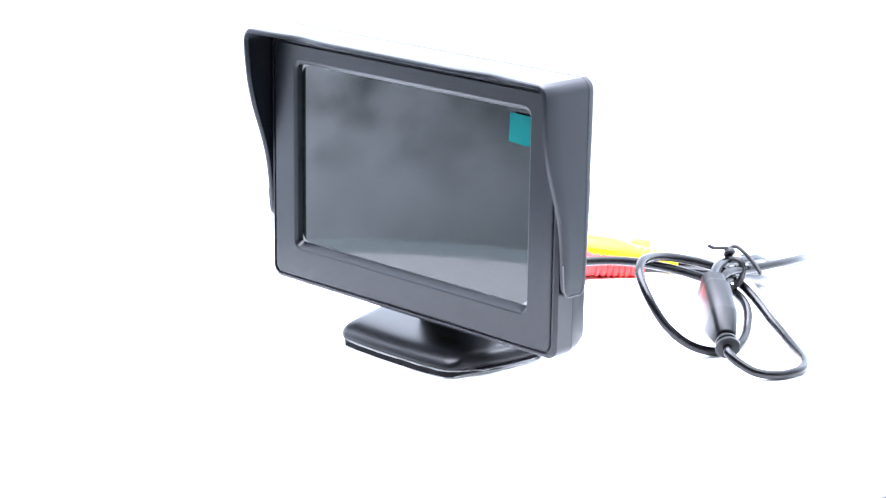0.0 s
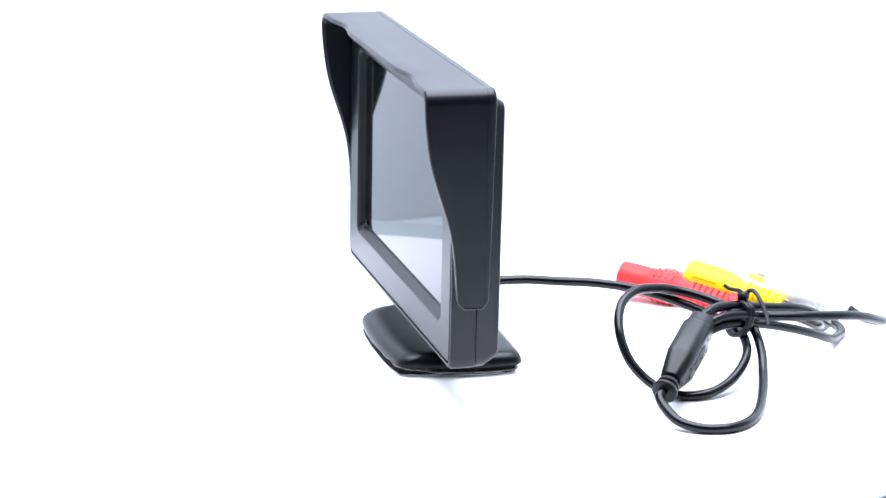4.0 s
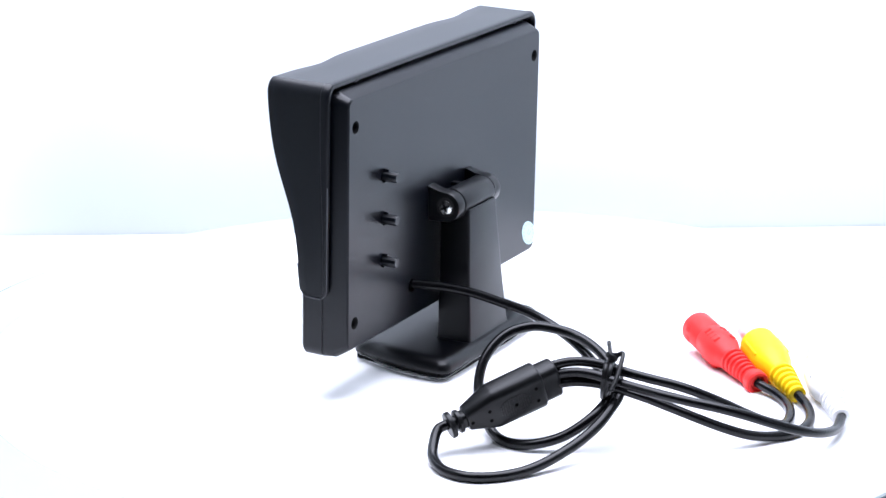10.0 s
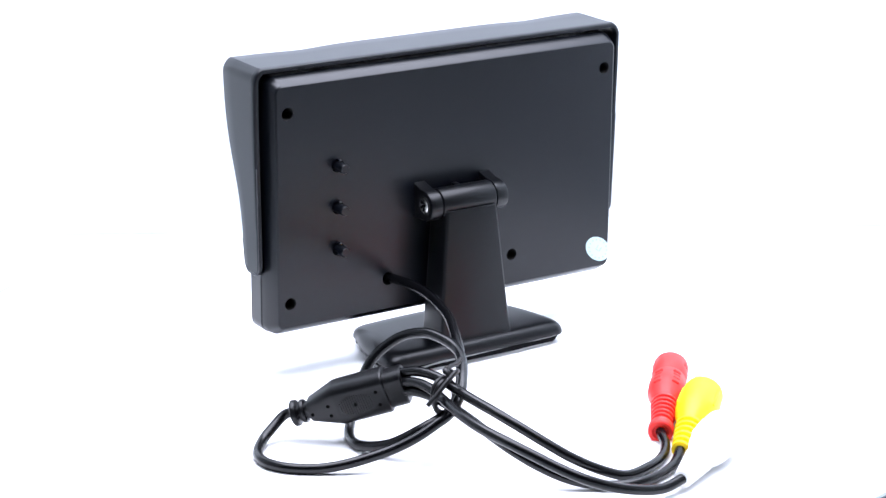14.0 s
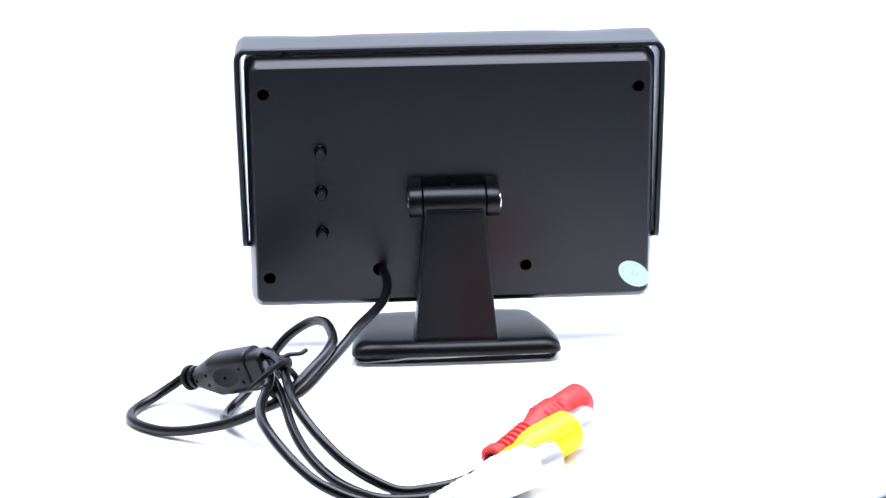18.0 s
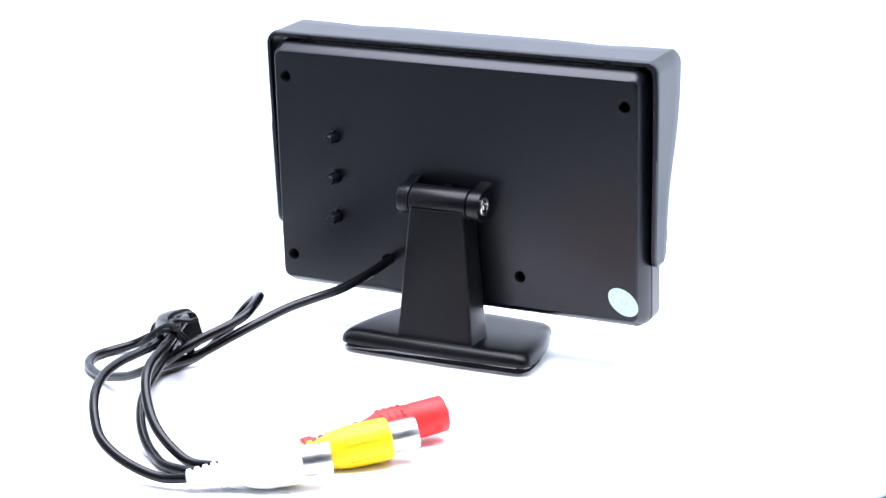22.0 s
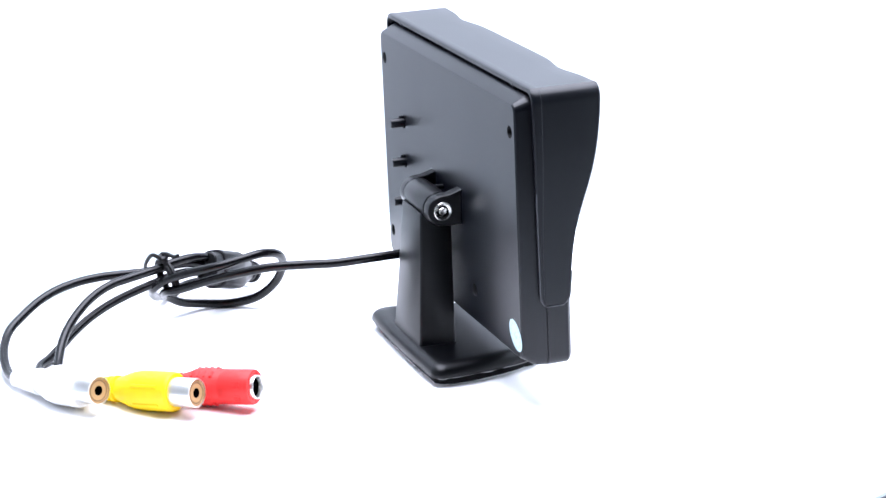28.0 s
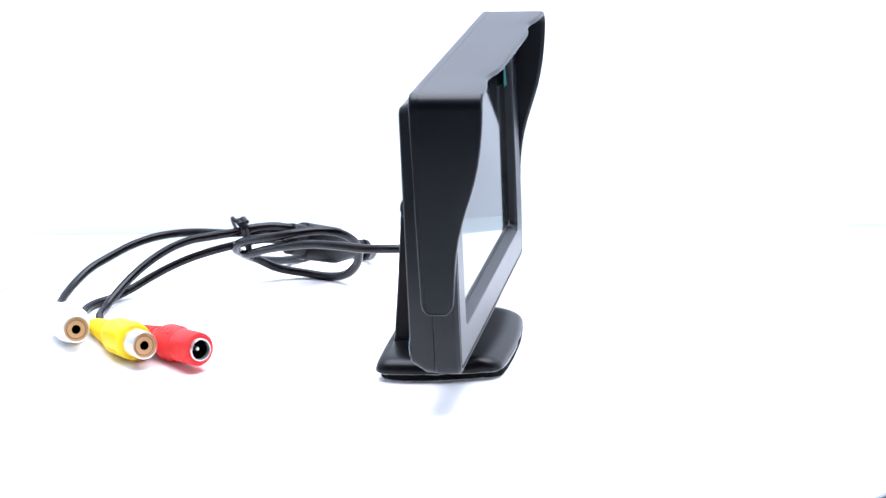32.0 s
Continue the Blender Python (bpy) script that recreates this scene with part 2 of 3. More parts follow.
def make_turntable():
    t = empty("turntable", "round white motorised display turntable with a dark rim", "turntable")
    part("disc", turned([(20, -14), (141.0, -14), (141.0, -0.25), (140.75, 0)], 160), DISC, t, "white round top")
    part("outer_ring", turned([(141.05, -14), (161.4, -14), (162.0, -13), (162.0, -0.6), (161.5, -0.05), (141.3, -0.05), (141.05, -0.3)], 160, (False, False)), RING, t, "pale grey-blue outer ring")
    part("rim", turned([(162.05, -14), (162.9, -14), (163.2, -13.4), (163.2, -1.0), (162.8, -0.5), (162.05, -0.5)], 160, (False, False)), RIM, t, "dark rim band")
    part("foot", turned([(120, -17.6), (121, -17.2), (121, -14.2), (118, -14.2)], 64), RIM, t, "low dark foot under the disc")
    return t


# ---- the monitor ----
LEAN = pose(0, 0, 0, -1.893)          # the panel leans back a little


def make_monitor():
    mon = empty("car_monitor", "small black car reversing monitor with sun hood and pedestal stand", "monitor")

    # front bezel with a sloped opening
    rings = [in_y(rr(60.95, 11.05, 88.35, 3.6), -8.5), in_y(rr(61.15, 10.9, 88.5, 3.6), -8.75), in_y(rr(61.2, 10.9, 88.5, 3.6), -14.6),
             in_y(rr(60.6, 11.2, 88.2, 3.4), -15.3), in_y(rr(60.2, 11.8, 87.6, 3.0), -15.6), in_y(rr(59.7, 12.3, 87.1, 2.8), -15.6),
             in_y(rr(59.6, 12.4, 87.0, 2.8), -14.9), in_y(rr(59.2, 12.8, 86.6, 2.7), -14.9), in_y(rr(59.1, 12.9, 86.5, 2.7), -15.5), in_y(rr(58.8, 13.2, 86.2, 2.6), -15.7),
             in_y(rr(50.3, 21.8, 82.0, 2.8), -15.7), in_y(rr(50.0, 22.1, 81.6, 2.6), -15.55), in_y(rr(49.5, 22.7, 80.7, 2.2), -14.9), in_y(rr(49.1, 23.9, 80.2, 1.4), -13.3), in_y(rr(49.1, 23.9, 80.2, 1.4), -12.0)]
    part("front_bezel", loft(rings, (False, False)), PLASTIC, mon, "matte black bezel with a sloped inner lip", LEAN, 17)
    b = block(-49.8, 49.8, -13.1, -11.9, 23.2, 80.9, 0.1, 1)
    scr = part("screen", b, SCREEN_EDGE, mon, "dark switched-off display behind a hazy film", LEAN)
    film = loft([[(x - 0.35, y, z) for x, z in rr(48.9, 24.05, 80.1, 3.8)] for y in (-13.15, -13.24)])
    part("protective_film", film, SCREEN, scr, "hazy protective film with rounded corners")
    b = bmesh.new()
    loft([[(x, y + d, z) for x, y, z in ((40.6, -14.3, 70.8), (46.6, -14.2, 70.3), (48.9, -13.3, 70.3), (48.9, -13.3, 78.6), (46.6, -14.2, 78.9), (41.0, -14.3, 79.0))] for d in (0.0, -0.12)], bm=b)
    part("film_tab", b, TEAL, scr, "teal pull tab of the protective film")

    # rear shell, its plate pierced by the screw wells and the cable hole
    bm = bmesh.new()
    rings = [in_y(rr(60.8, 11.2, 88.2, 3.4), -8.5), in_y(rr(61.0, 11.0, 88.4, 3.6), -8.25), in_y(rr(60.6, 11.1, 88.4, 3.6), -5.6),
             in_y(rr(59.3, 13.6, 86.4, 2.4), -1.6), in_y(rr(58.8, 14.1, 85.95, 2.0), -1.2)]
    loft(rings, (False, False), bm)
    bm.verts.ensure_lookup_table()
    edge = rings[-1]
    last = bm.verts[-len(edge):]
    edges = [bm.edges.get((last[i], last[(i + 1) % len(edge)])) for i in range(len(edge))]
    wells = [(55.5, 78.15, 1.85), (-55.4, 78.2, 1.85), (55.4, 21.3, 1.85), (-55.6, 21.3, 1.85), (-22.0, 23.4, 1.85), (22.3, 23.3, 2.0),
             (39.2, 60.6, 2.0), (39.2, 48.0, 2.0), (39.2, 35.4, 2.0)]
    for x, z, r in wells:
        ring = [bm.verts.new(Vector((x + r * math.cos(2 * math.pi * i / 20), -1.2, z + r * math.sin(2 * math.pi * i / 20))) * MM) for i in range(20)]
        edges += [bm.edges.new((ring[i], ring[(i + 1) % 20])) for i in range(20)]
    bmesh.ops.triangle_fill(bm, use_beauty=True, use_dissolve=False, edges=edges, normal=(0, 1, 0))
    shell = part("rear_shell", bm, PLASTIC, mon, "matte black rear shell with chamfered edges", LEAN, 22)
    for x, z, r in wells:
        w = bmesh.new()
        rings = [[(x + q * math.cos(2 * math.pi * i / 20), y, z + q * math.sin(2 * math.pi * i / 20)) for i in range(20)] for q, y in ((r, -1.22), (r * 0.97, -1.6), (r * 0.95, -7.5))]
        loft(rings, (False, True), w)
        part("screw_well" if r < 1.95 else "hole", w, PLASTIC_IN, shell, "deep dark hole")

    # push buttons
    for z in (60.6, 48.0, 35.4):
        b = turned([(1.5, -2.0), (1.5, 3.4), (1.25, 3.8)], 20)
        m = LEAN @ pose(39.2 * MM, -0.6 * MM, z * MM, -90)
        k = part("push_button", b, PLASTIC, mon, "small black push button pin", m)
        c = block(-0.45, 0.45, -2.15, -1.55, -1.0, 0.9, 0.12, 1)
        part("key", c, PLASTIC, k, "")

    # round paper seal with unreadable print, over the lower screw well
    b = bmesh.new()
    n = 40
    rings = [[(5.2 * math.cos(2 * math.pi * i / n), 3.5 * math.sin(2 * math.pi * i / n), h) for i in range(n)] for h in (0.0, 0.08)]
    loft(rings, bm=b)
    m = LEAN @ pose(-55.0 * MM, -1.17 * MM, 19.7 * MM, -90, 0, 0) @ pose(0, 0, 0, 0, 0, -36)
    seal = part("seal_sticker", b, SEAL, mon, "round pale mint paper seal with worn print", m)
    for i in range(14):
        a = 2 * math.pi * i / 14
        c = block(3.75 * math.cos(a) - 0.28, 3.75 * math.cos(a) + 0.28, 2.75 * math.sin(a) - 0.2, 2.75 * math.sin(a) + 0.2, 0.08, 0.10, 0)
        part("print_bar", c, SEAL_INK, seal)
    for x, y, w, h in ((-0.9, -0.3, 0.35, 1.5), (0.2, 0.4, 1.4, 0.3), (0.6, -0.5, 0.3, 1.2)):
        part("print_bar", block(x - w / 2, x + w / 2, y - h / 2, y + h / 2, 0.08, 0.10, 0), SEAL_INK, seal)

    # hood: a thin shell with deep cheeks, folded over the top
    cheek = [(29.2, -14.3), (31.5, -14.6), (36, -15.05), (40, -15.4), (45, -15.9), (50, -16.75), (56, -18.4), (60, -19.8), (64, -21.2), (68, -22.4), (73, -23.5), (78, -24.2), (83, -24.7), (86.4, -24.9)]

    def front_at(z):
        for (z0, y0), (z1, y1) in zip(cheek, cheek[1:]):
            if z <= z1:
                f = max(0.0, (z - z0) / (z1 - z0))
                return y0 + (y1 - y0) * f
        return cheek[-1][1]

    def section(inset):
        """Points of the fold from the lower end of one cheek over the top to the other, with outward order kept."""
        hx, top, r = 64.0 - inset, 91.0 - inset, 4.4 - inset
        zs = [29.35, 29.45, 29.65, 30.0, 30.6, 31.4, 32.4, 35, 39, 43, 47, 51, 55, 59, 63, 67, 71, 75, 79, 83, 86.2]
        pts = [(hx - 0.7 * max(0, (76 - z) / 46) - 0.45 * max(0, (30.0 - z) / 0.65), z) for z in zs]
        for i in range(9):
            a = radians(66 * i / 8)
            pts.append((hx - r + r * math.cos(a), top + r * (math.sin(a) - math.sin(radians(66)))))
        xs = [(hx - r + r * math.cos(radians(66))) * (1 - i / 14) for i in range(1, 14)]
        half = pts + [(x, top) for x in xs]
        return half + [(0, top)] + [(-x, z) for x, z in reversed(half)]

    def hood_front(x, z):
        y = front_at(min(z, 86.4))
        if z > 86.0 and abs(x) < 59.0:
            y += 1.9 * math.exp(-((abs(x) - 40) / 8.5) ** 2) + 0.25
        if z < 32.4:
            y += 3.2 - math.sqrt(max(0.0, 3.2 ** 2 - (32.4 - z) ** 2))
        return y

    def hood_rear(x, z):
        y = -4.9 - 0.9 * (88.0 - min(z, 88.0)) / 57.0
        if z < 32.4:
            y -= 3.2 - math.sqrt(max(0.0, 3.2 ** 2 - (32.4 - z) ** 2))
        return y

    out, inn = section(0), section(1.7)
    rows = []
    for f, edge_in in ((0.0, 0.95), (0.008, 0.5), (0.026, 0.2), (0.06, 0.1), (0.3, 0.1), (0.6, 0.1), (0.868, 0.1), (0.878, 0.0), (0.95, 0.0), (0.975, 0.1), (0.991, 0.28), (1.0, 0.6)):
        row = []
        for (x, z), (xi, zi) in zip(out, inn):
            yf, yr = hood_front(x, z), hood_rear(x, z)
            k = edge_in / 1.7
            row.append((x + (xi - x) * k, yf + (yr - yf) * f, z + (zi - z) * k))
        rows.append(row)
    for f in (1.0, 0.94, 0.5, 0.06, 0.0):
        edge_in = 1.35 if f in (0.0, 1.0) else 1.8
        row = []
        for (x, z), (xi, zi) in zip(out, inn):
            yf, yr = hood_front(x, z), hood_rear(x, z)
            k = edge_in / 1.7
            row.append((x + (xi - x) * k, yf + (yr - yf) * f, z + (zi - z) * k))
        rows.append(row)
    rows.append(rows[0])
    b = loft(rows, (False, False), closed=False)
    bmesh.ops.remove_doubles(b, verts=b.verts, dist=1e-7)
    bmesh.ops.holes_fill(b, edges=[e for e in b.edges if e.is_boundary])
    hood = part("sun_hood", b, PLASTIC, mon, "slip-on matte black sun hood with curved cheeks", LEAN, 20)
    # the highlight on the lower edge of each cheek, painted as a pale strip
    down = [62, 56, 50, 44, 39, 35, 32.4, 31.4, 30.6, 30.0, 29.65, 29.45]
    for s in (1, -1):
        side = [(s * (63.75 - 0.7 * (76 - z) / 46), hood_rear(50, z) - 0.05, z) for z in down]
        side += [(s * (63.75 - 0.7 * (76 - z) / 46), hood_front(50, z) + 0.05, z) for z in reversed(down[4:])]
        part("cheek_edge_glint", tube(side, 0.16, 6, 3), EDGE_GLINT, hood, "pale strip standing in for the highlight on the cheek edge")
    for x in (-48.7, 48.7):
        part("clip_nub", block(x - 1.2, x + 1.2, -5.5, -4.9, 89.2, 90.3, 0.2), STAND, hood, "small moulded clip")

    # hinge: two lugs on the shell, a barrel on the arm between them
    hy, hz = 6.3, 45.75
    for s in (1, -1):
        prof = []
        for i in range(17):
            a = radians(84 - 180 * i / 16)
            prof.append((hy + 4.55 * math.cos(a), hz + 4.55 * math.sin(a)))
        prof += [(3.5, hz - 4.75), (0.2, hz - 4.6), (0.2, 51.9), (1.6, 51.4), (4.0, 50.6)]
        x0, x1 = 9.7 * s, 13.4 * s
        cy = sum(p[0] for p in prof) / len(prof)
        cz = sum(p[1] for p in prof) / len(prof)
        ins = [(cy + (y - cy) * 0.95, cz + (z - cz) * 0.95) for y, z in prof]
        rings = [[(x0, y, z) for y, z in prof], [(x1 - 0.4 * s, y, z) for y, z in prof], [(x1, y, z) for y, z in ins]]
        lug = part("hinge_lug", loft(rings), STAND, mon, "black hinge lug with a rounded end")
        face = pose(13.4 * s * MM, hy * MM, hz * MM, 0, 90 * s, 0)
        part("recess", turned([(2.95, 0.02), (2.95, 0.12), (2.2, 0.12)], 28), PLASTIC_IN, lug, "", face)
        if s > 0:
            sc = part("hinge_screw", turned([(2.15, -0.5), (2.15, 0.2), (1.75, 0.5), (0.9, 0.6)], 28), STEEL, lug, "bright cross-head steel screw", face)
            # shade of the cross slots, laid on as dark bars
            for q in (25, 115):
                part("slot_shade", block(-1.45, 1.45, -0.3, 0.3, 0.3, 0.63, 0), DARK, sc, "", pose(0, 0, 0, 0, 0, q))
        else:
            nut = part("hinge_nut", turned([(2.75, -0.5), (2.75, 0.35), (2.55, 0.55), (2.05, 0.55), (1.75, 0.35), (1.7, 0.1)], 28, (True, False)), STEEL, lug, "bright round steel nut seated in the lug", face)
            part("bolt_end", turned([(1.35, -0.4), (1.35, 0.2), (1.05, 0.5), (0.5, 0.42)], 6), STEEL, nut, "six-sided bolt end")
            # flat dark ring for the shade between nut and bolt
            part("gap_shade", turned([(1.68, 0.02), (1.68, 0.14), (1.36, 0.14)], 24), DARK, nut)
    part("hinge_barrel", turned([(4.2, -9.35), (4.65, -9.1), (4.75, -8.8), (4.75, 8.8), (4.65, 9.1), (4.2, 9.35)], 48), STAND, mon, "smooth black hinge barrel", pose(0, hy * MM, hz * MM, 0, 90, 0))

    part("detent", block(-1.0, 1.0, 1.3, 4.6, 49.0, 50.1, 0.25), STAND, mon, "small moulded stop on the hinge")

    # arm: a tapered hollow post
    rings = []
    for z, hx, y0, y1 in ((3.4, 13.3, 1.7, 14.1), (4.3, 12.75, 2.0, 13.7), (6.0, 12.35, 2.1, 13.35), (25, 10.55, 2.1, 12.35), (40, 9.15, 2.0, 11.75), (43.6, 8.8, 2.0, 11.62), (44.1, 8.75, 2.0, 11.58), (44.35, 8.6, 2.2, 11.4), (44.3, 8.55, 2.4, 11.05), (43.5, 8.5, 2.6, 10.7)):
        r = 0.9
        ring = []
        for cx, cy, a0 in ((hx - r, y1 - r, 0), (-hx + r, y1 - r, 90), (-hx + r, y0 + r, 180), (hx - r, y0 + r, 270)):
            for i in range(4):
                a = radians(a0 + 30 * i)
                ring.append((cx + r * math.cos(a), cy + r * math.sin(a), z))
        rings.append(ring)
    part("arm", loft(rings), STAND, mon, "tapered black stand arm")

    # foot: a low plate with a flat top and sloped sides, wider at the back
    def plan(side, front, back, z, n=8):
        yf, yr, rf, rb = -20.3 + front, 15.6 - back, 4.4, 3.2

        def half(y):
            return 31.4 - side - 6.6 * (max(0.0, 12.0 - y) / 29.0) ** 2
        hf, hr = half(yf + rf), half(yr - rb)
        out = []
        for cx, cy, r, a in ((hr - rb, yr - rb, rb, 0), (-hr + rb, yr - rb, rb, 90), (-hf + rf, yf + rf, rf, 180), (hf - rf, yf + rf, rf, 270)):
            out += [(cx + r * math.cos(radians(a + 90 * i / n)), cy + r * math.sin(radians(a + 90 * i / n)), z) for i in range(n + 1)]
            if a == 0:
                out += [(cx - 2 * cx * i / 8, yr, z) for i in range(1, 8)]
            elif a == 180:
                out += [(cx - 2 * cx * i / 8, yf, z) for i in range(1, 8)]
            else:
                y0, y1 = (yr - rb, yf + rf) if a == 90 else (yf + rf, yr - rb)
                ys = [y0 + (y1 - y0) * i / 8 for i in range(1, 8)]
                out += [((-1 if a == 90 else 1) * half(y), y, z) for y in ys]
        bowed = []
        for x, y, h in out:
            if y < yf + 0.6 * rf:
                y -= 1.6 * max(0.0, 1 - (x / hf) ** 2)
            elif y > yr - 0.6 * rb:
                y += 0.9 * max(0.0, 1 - (x / hr) ** 2)
            bowed.append((x, y, h))
        return bowed
    rings = [plan(0.6, 0.6, 0.6, 0.45), plan(0.15, 0.15, 0.15, 0.6), plan(0, 0, 0, 0.85)]
    for k, z in ((0.15, 1.7), (0.6, 2.6), (1.4, 3.3), (2.5, 3.9), (3.8, 4.3), (5.2, 4.52), (6.6, 4.62), (8.0, 4.66), (11.0, 4.68)):
        rings.append(plan(k * 0.6, k * 1.05, k * 0.5, z))
    base = part("foot_plate", loft(rings), STAND, mon, "low black foot plate with sloped sides", None, 50)

    def ragged(side, front, back, z):
        out = []
        for x, y, h in plan(side, front, back, z, 16):
            k = 1 + 0.020 * noise.noise(Vector((x * 0.35, y * 0.35, 3.1 + z))) + 0.016 * noise.noise(Vector((x * 1.3, y * 1.3, 7.7 + z)))
            out.append((x * k, y * k, h))
        return out
    # the film's edge lies under the plate at the front and peels down along one side
    edges = []
    for rim in (ragged(0.75, -0.0, 1.0, 0.24), ragged(0.65, -0.05, 0.9, 0.4)):
        edges.append([(x, y, h - 1.35 * min(1.0, max(0.0, (x - 15.0) / 9.0)) * min(1.0, max(0.0, (y + 19.0) / 9.0))) for x, y, h in rim])
    part("adhesive_film", loft(edges), FILM, base, "thin pale adhesive film edge")
    part("foam_pad", loft([ragged(1.5, 0.15, 1.7, -1.7), ragged(1.1, 0.1, 1.3, 0.21)]), FOAM, base, "black adhesive foam pad")
    part("liner", loft([ragged(1.9, 0.4, 2.1, -2.3), ragged(1.8, 0.3, 2.0, -2.1), ragged(2.0, 0.5, 2.2, -1.71)]), LINER, base, "pale release liner under the foam")
    return mon


monitor = make_monitor()
turntable = make_turntable()

# ---- the cable harness behind it ----
LEAD = [(22.1, -5.0, 23.3), (21.6, -1.0, 23.5), (20.6, 9.1, 23.7), (20.7, 19.2, 23.3), (22.5, 29.1, 22.4), (25.7, 38.6, 22.0), (29.9, 47.8, 21.0), (34.1, 56.8, 18.84), (39.1, 65.1, 15.98), (45.0, 72.9, 12.39), (50.0, 76.1, 10.59)]
INNER = [(58.4, 74.6, 6.79), (64.0, 68.3, 2.0), (67.6, 59.8, -0.4), (66.2, 51.0, -0.8), (61.3, 44.0, 2.0), (56.2, 39.2, 7.95), (50.4, 38.2, 15.24), (44.0, 41.2, 20.6), (39.6, 47.2, 22.8), (37.6, 54.0, 22.4), (37.2, 60.0, 21.2), (39.2, 66.0, 19.68), (43.0, 72.0, 17.67), (47.0, 77.0, 15.14)]
OUTER = [(51.4, 79.4, 11.8), (56.2, 79.2, 9.3), (61.4, 78.1, 6.5), (67.0, 76.0, 3.9), (72.8, 73.6, 2.0), (78.4, 70.8, 0.4), (83.9, 67.6, -0.6), (88.8, 63.9, -0.85), (92.6, 59.3, -0.85), (94.1, 53.9, -0.85), (92.5, 47.6, -0.85), (88.2, 42.4, 0.1), (83.5, 40.1, 2.4), (80.0, 39.5, 4.6), (78.0, 41.2, 5.7)]
TO_RED = [(57.2, 59.4, 17.89), (53.0, 65.9, 20.3), (51.1, 72.4, 20.1), (50.0, 79.6, 17.57), (48.7, 87.1, 16.65), (47.9, 94.1, 15.91), (45.0, 99.9, 13.48), (40.8, 105.8, 9.99), (35.4, 111.0, 5.66), (28.8, 114.0, 1.6), (21.1, 115.3, -0.8), (13.2, 114.2, -0.85), (5.8, 110.7, -0.85), (0.0, 105.0, -0.4), (-3.6, 98.2, 0.5)]
TO_YELLOW = [(56.6, 60.0, 12.71), (55.0, 67.6, 15.35), (53.5, 73.0, 14.93), (51.0, 79.0, 13.23), (50.1, 86.4, 11.86), (48.7, 93.6, 9.32), (46.5, 100.4, 6.68), (42.7, 106.5, 3.7), (37.9, 111.6, 0.6), (32.2, 115.8, -0.85), (26.4, 119.9, -0.85), (19.8, 121.1, -0.85), (12.6, 119.8, -0.85), (5.8, 116.5, -0.5), (0.5, 111.9, 0.5)]
TO_WHITE = [(57.0, 59.8, 15.2), (55.2, 67.8, 18.4), (54.1, 73.4, 17.7), (54.3, 80.1, 15.8), (55.7, 87.5, 16.2), (56.8, 94.9, 15.6), (56.5, 102.3, 15.0), (54.4, 109.4, 13.9), (50.9, 115.9, 11.9), (47.0, 121.6, 8.8), (41.7, 126.2, 6.4), (35.1, 129.0, 3.8), (27.7, 130.2, 1.7), (20.2, 130.1, 0.4), (13.3, 129.0, 1.1)]


def barrel_bits(p, lug_len, r):
    """The nickel barrel of a phono socket, with its insulator and dark bore, as parts of p."""
    part("barrel", turned([(r - 0.42, 0.0), (r - 0.1, 0.05), (r, 0.25), (r, lug_len), (r - 0.5, lug_len + 0.5)], 36, (False, True)), CHROME, p, "bright nickel-plated socket barrel")
    part("inner_sleeve", turned([(r - 0.4, 4.0), (r - 0.4, 0.05)], 36, (False, False)), CHROME, p, "")
    part("insulator", turned([(r - 0.44, 2.0), (r - 0.44, 0.4), (1.4, 0.35), (1.4, 3.0)], 36, (False, False)), INSULATOR, p, "tan insulator face")
    part("insulator_rim", turned([(r - 1.05, 0.38), (r - 1.15, 0.27), (r - 1.35, 0.27), (r - 1.45, 0.37)], 36, (False, False)), INSULATOR_DARK, p, "darker moulded rim")
    part("bore", turned([(1.38, 0.36), (1.25, 0.6), (1.2, 4.5)], 20, (False, True)), DARK, p, "dark centre socket")


def ribs(p, mat, z0, z1, r0, r1, count):
    """A ribbed strain relief along the axis."""
    prof = []
    pitch = (z1 - z0) / count
    for i in range(count):
        a = z0 + i * pitch
        r = r0 + (r1 - r0) * i / (count - 1)
        prof += [(r - 0.55, a), (r - 0.55, a + pitch * 0.28), (r, a + pitch * 0.42), (r, a + pitch * 0.85), (r - 0.55, a + pitch)]
    part("strain_relief", turned(prof, 28), mat, p, "ribbed strain relief")


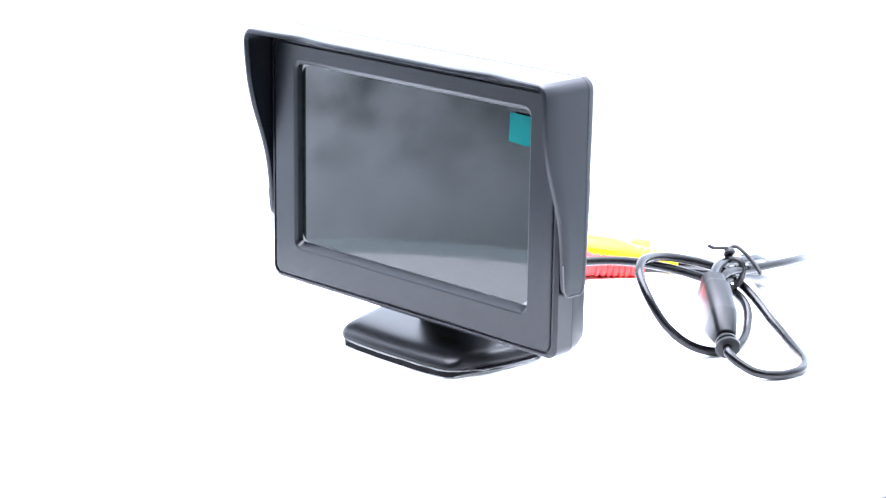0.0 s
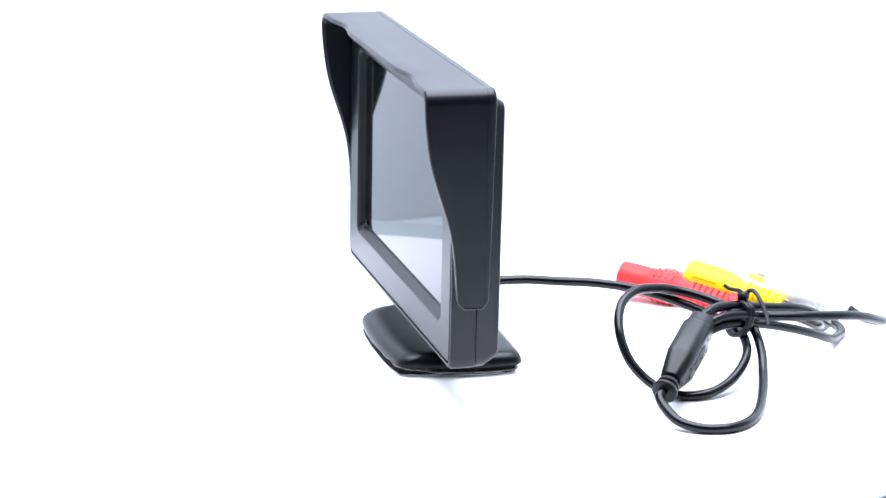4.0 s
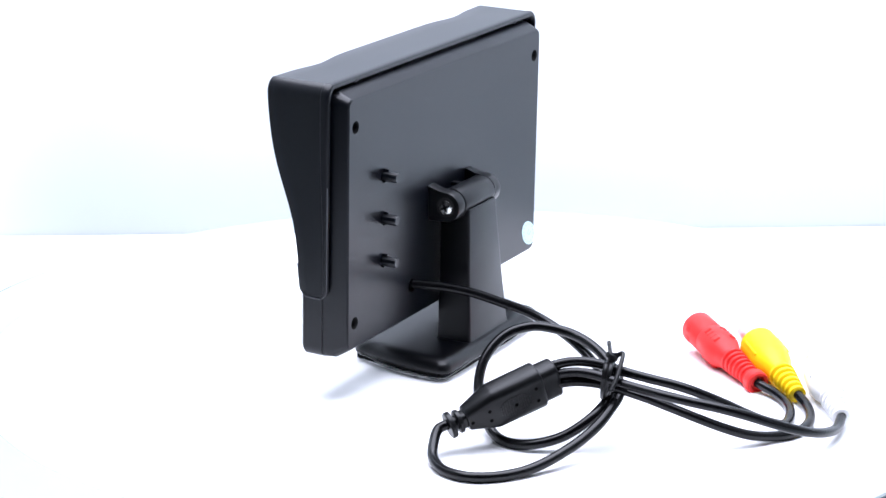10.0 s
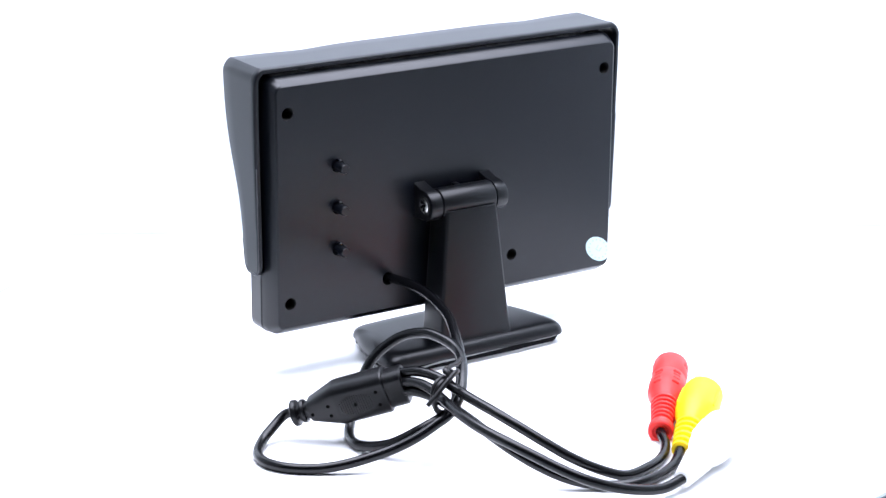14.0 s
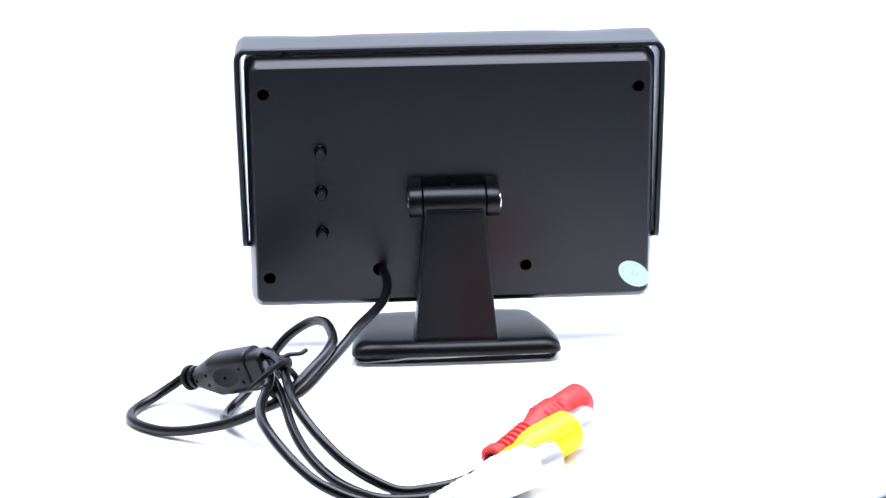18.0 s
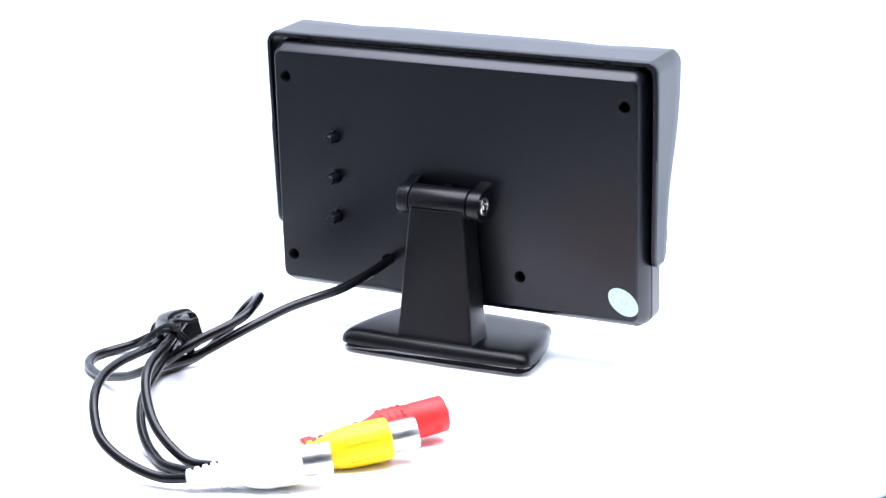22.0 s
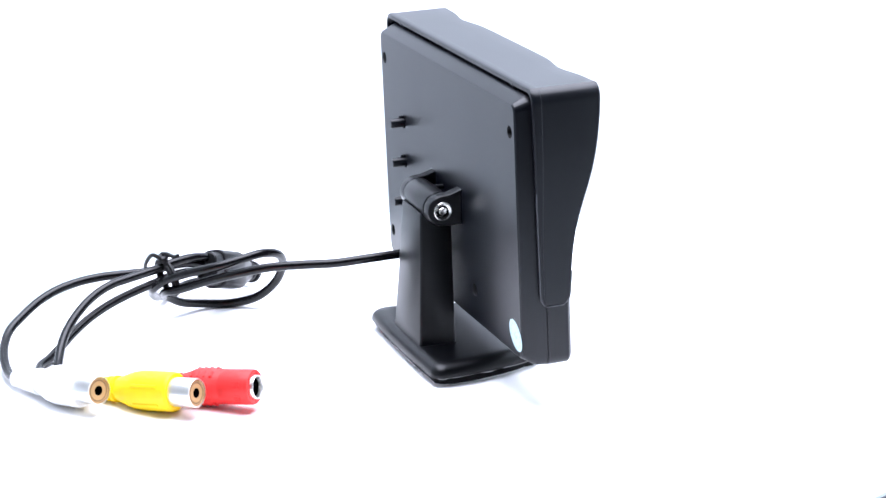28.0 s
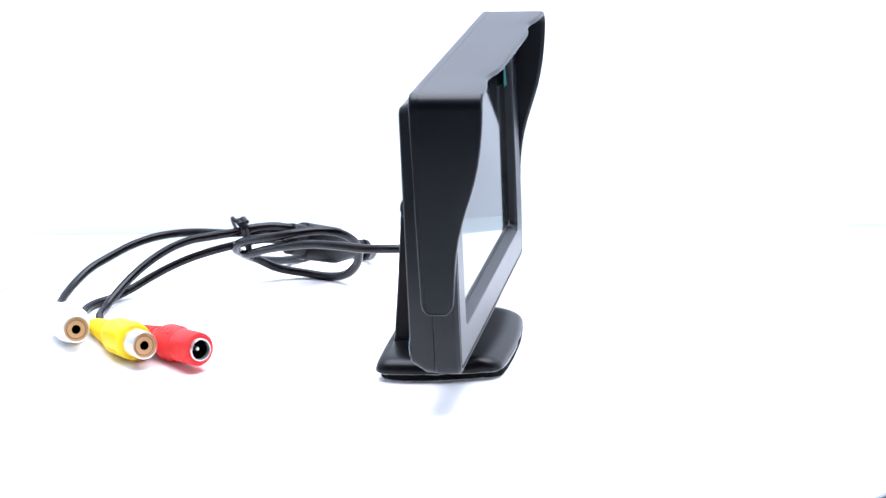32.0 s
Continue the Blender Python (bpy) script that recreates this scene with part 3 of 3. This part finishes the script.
def make_harness():
    h = empty("cable_harness", "coiled black cable harness with red, yellow and white plugs", "cable")
    part("main_cable", tube(LEAD + INNER + OUTER, 1.42, 14, 8), CABLE, h, "round black cable leaving the monitor, looped twice")
    for pts in (TO_RED, TO_YELLOW, TO_WHITE):
        soft = [(Vector(a) + 2 * Vector(b) + Vector(c)) / 4 for a, b, c in zip(pts, pts[1:10], pts[2:])]
        part("branch_cable", tube([pts[0], *soft, *pts[10:]], 1.38, 14, 8), CABLE, h, "thin black branch cable")

    # moulded splitter, its broad face turned up and outwards
    m = aim((76.9, 42.5, 5.8), (56.2, 60.5, 14.6), (0.6, 0.78, -0.18))
    rings = []
    for s, w, t in ((0.8, 2.2, 2.2), (3.3, 2.3, 2.3), (3.4, 2.9, 2.9), (3.7, 3.2, 3.0), (11.2, 5.9, 4.1), (11.9, 6.05, 4.2), (25.5, 6.15, 4.25), (25.9, 5.9, 4.1), (26.1, 5.2, 3.7), (30.7, 5.2, 3.6), (31.1, 4.8, 3.3)):
        ring = []
        for cx, cy, a0 in ((1, 1, 0), (-1, 1, 90), (-1, -1, 180), (1, -1, 270)):
            rx, ry = min(0.62 * t, w), 0.72 * t
            for i in range(6):
                a = radians(a0 + 18 * i)
                ring.append((cx * (w - rx) + rx * math.cos(a), cy * (t - ry) + ry * math.sin(a), s))
        rings.append(ring)
    box = part("splitter", loft(rings), MOULD, h, "moulded black splitter body with a ribbed grip", m, 25)
    for i in range(14):
        z = 12.6 + i * 0.66
        k = 2.9 * math.sqrt(max(0.05, 1 - ((i - 6.5) / 7.4) ** 2))
        part("grip_rib", block(-k, k, 4.0, 4.38, z, z + 0.36, 0.08, 1), MOULD, box)
    # dark discs stand in for the shade inside the moulded dimples
    for x, z in ((0, 17.1), (1.35, 9.5), (-1.65, 9.4), (2.0, 23.5), (-1.95, 23.4), (-0.3, 4.4)):
        t = 4.24 if z > 11.5 else 3.0 + (z - 3.7) * 1.1 / 7.5 + 0.04
        part("dimple_shade", turned([(0.5, 0.0), (0.5, 0.22 if z == 17.1 else 0.06), (0.2, 0.22 if z == 17.1 else 0.06)], 10), DARK, box, "", pose(x * MM, t * MM, z * MM, -90, 0, 0))
    prof = [(1.9, 3.0), (1.9, 2.2), (3.1, 2.1), (3.3, 1.8), (3.3, 1.1), (3.0, 0.8), (2.0, 0.7), (2.0, -0.1), (3.5, -0.2), (3.7, -0.5), (3.7, -1.4), (3.4, -1.7), (1.6, -1.8)]
    part("collar", turned(prof, 28), MOULD, box, "ringed rubber collar")

    # red power socket
    m = aim((-30.4, 68.5, 5.1), (-3.6, 98.2, 0.4))
    p = part("power_socket", turned([(3.4, 3.0), (3.5, 0.25), (3.9, 0.0), (4.8, 0.1), (5.05, 0.5), (5.05, 9.2), (4.9, 9.5), (4.9, 9.9), (5.1, 10.2), (5.05, 12.5), (5.35, 13.4), (5.35, 17.8), (4.7, 19.6), (4.2, 21.0), (3.7, 23.0), (3.3, 24.0)], 40, (False, True)), RED, h, "red moulded power socket", m)
    part("contact_ring", turned([(3.48, 2.5), (3.48, -0.6), (3.38, -0.9), (3.2, -1.0), (3.02, -0.9), (2.9, -0.5), (2.9, 3.0)], 36, (False, False)), CHROME, p, "bright metal contact ring")
    part("bore", turned([(2.88, 0.5), (2.8, 7.0)], 32, (False, True)), DARK, p, "dark socket bore")
    part("centre_pin", turned([(0.5, 0.9), (0.75, 1.3), (0.75, 7.0)], 16), CHROME, p, "bright centre pin")
    for z, a in [(z, a) for a in (60, 120, 240, 300) for z in (11.6, 13.6, 15.6, 17.6)]:
        q = pose(0, 0, 0, 0, 0, a)
        part("grip_bump", block(4.1, 5.5, -1.2, 1.2, z, z + 1.1, 0.3, 1), RED, p, "", q)
    for a in (-32, -22, -12, 12, 22, 32, 148, 158, 168, 192, 202, 212):
        part("embossed_bar", block(4.9, 5.2, -0.22, 0.22, 2.6, 4.6, 0.05, 1), RED, p, "", pose(0, 0, 0, 0, 0, a))
    ribs(p, RED, 23.5, 37.6, 3.9, 2.9, 7)
    part("end_collar", turned([(2.6, 37.4), (3.3, 37.6), (3.5, 38.0), (3.5, 40.2), (3.2, 40.6), (2.3, 40.6), (1.7, 40.0)], 32), RED, p, "wide round end of the strain relief")

    # phono sockets
    for name, mat, a, b, length, label in (("phono_socket", YELLOW, (-30.6, 85.2, 5.5), (0.5, 111.9, 0.3), 41.2, "yellow moulded phono socket"), ("phono_socket", WHITE, (-18.9, 110.5, 5.5), (13.3, 129.0, 0.9), 37.6, "white moulded phono socket")):
        m = aim(a, b)
        k = length / 41.2
        p = part(name, turned([(3.4, 7.4), (5.2, 7.5), (5.6, 8.0), (5.7, 10 * k), (5.7, 19 * k), (5.2, 22 * k), (3.9, 26 * k), (3.3, 27.5 * k)], 40), mat, h, label, m)
        barrel_bits(p, 7.5, 4.15)
        for a in (-28, 30, 152, 208):
            part("grip_ridge", block(5.2, 6.0, -0.5, 0.5, 10.5 * k, 19.5 * k, 0.3), mat, p, "", pose(0, 0, 0, 0, 0, a))
        ribs(p, mat, 27 * k, 41.2 * k, 3.9, 2.5, 6)
    return h


harness = make_harness()


def make_tie():
    t = empty("twist_tie", "black wire twist tie knotted round the cable bundle", "twist tie")
    def ring(cx, cy, cz, w, h, lean):
        out = []
        for i in range(13):
            a = 2 * math.pi * i / 12 + 0.4
            u, v = w * math.cos(a), h * math.sin(a)
            out.append((cx + 0.86 * u + lean * v, cy + 0.30 * u + 0.35 * v - 0.5 * lean * v, cz + v))
        return out
    part("loop", tube(ring(50.9, 74.8, 14.9, 4.8, 5.2, 0.28), 0.75, 8, 6), TIE, t)
    part("loop", tube(ring(51.2, 75.8, 15.0, 4.6, 5.0, 0.16), 0.75, 8, 6), TIE, t)
    part("knot", tube([(48.8, 75.6, 20.4), (50.2, 77.4, 21.2), (51.2, 76.4, 22.4), (49.8, 75.6, 22.0), (48.9, 77.0, 21.4), (50.4, 77.8, 22.2)], 0.9, 8, 6), TIE, t)
    part("tail", tube([(50.6, 76.6, 22.0), (49.6, 75.8, 23.0), (47.6, 74.8, 22.9), (45.8, 73.9, 22.8), (44.2, 73.0, 23.5)], 0.62, 8, 6), TIE, t)
    part("tail", tube([(49.4, 77.2, 21.4), (48.9, 78.6, 22.5), (50.2, 79.8, 22.8), (53.2, 80.5, 21.0), (56.8, 80.8, 18.0), (59.5, 80.5, 15.6)], 0.66, 8, 6), TIE, t)
    return t


tie = make_tie()


def motions():
    """The table turns at a steady pace and carries all that stands on it."""
    rows = [(float(t), on_table(t)) for t in range(33)]
    for thing in (monitor, harness, tie):
        walk(thing, rows)
    walk(turntable, [(float(t), pose(0, 0, -0.0008, 0, 0, TURN[t])) for t in range(33)])


motions()
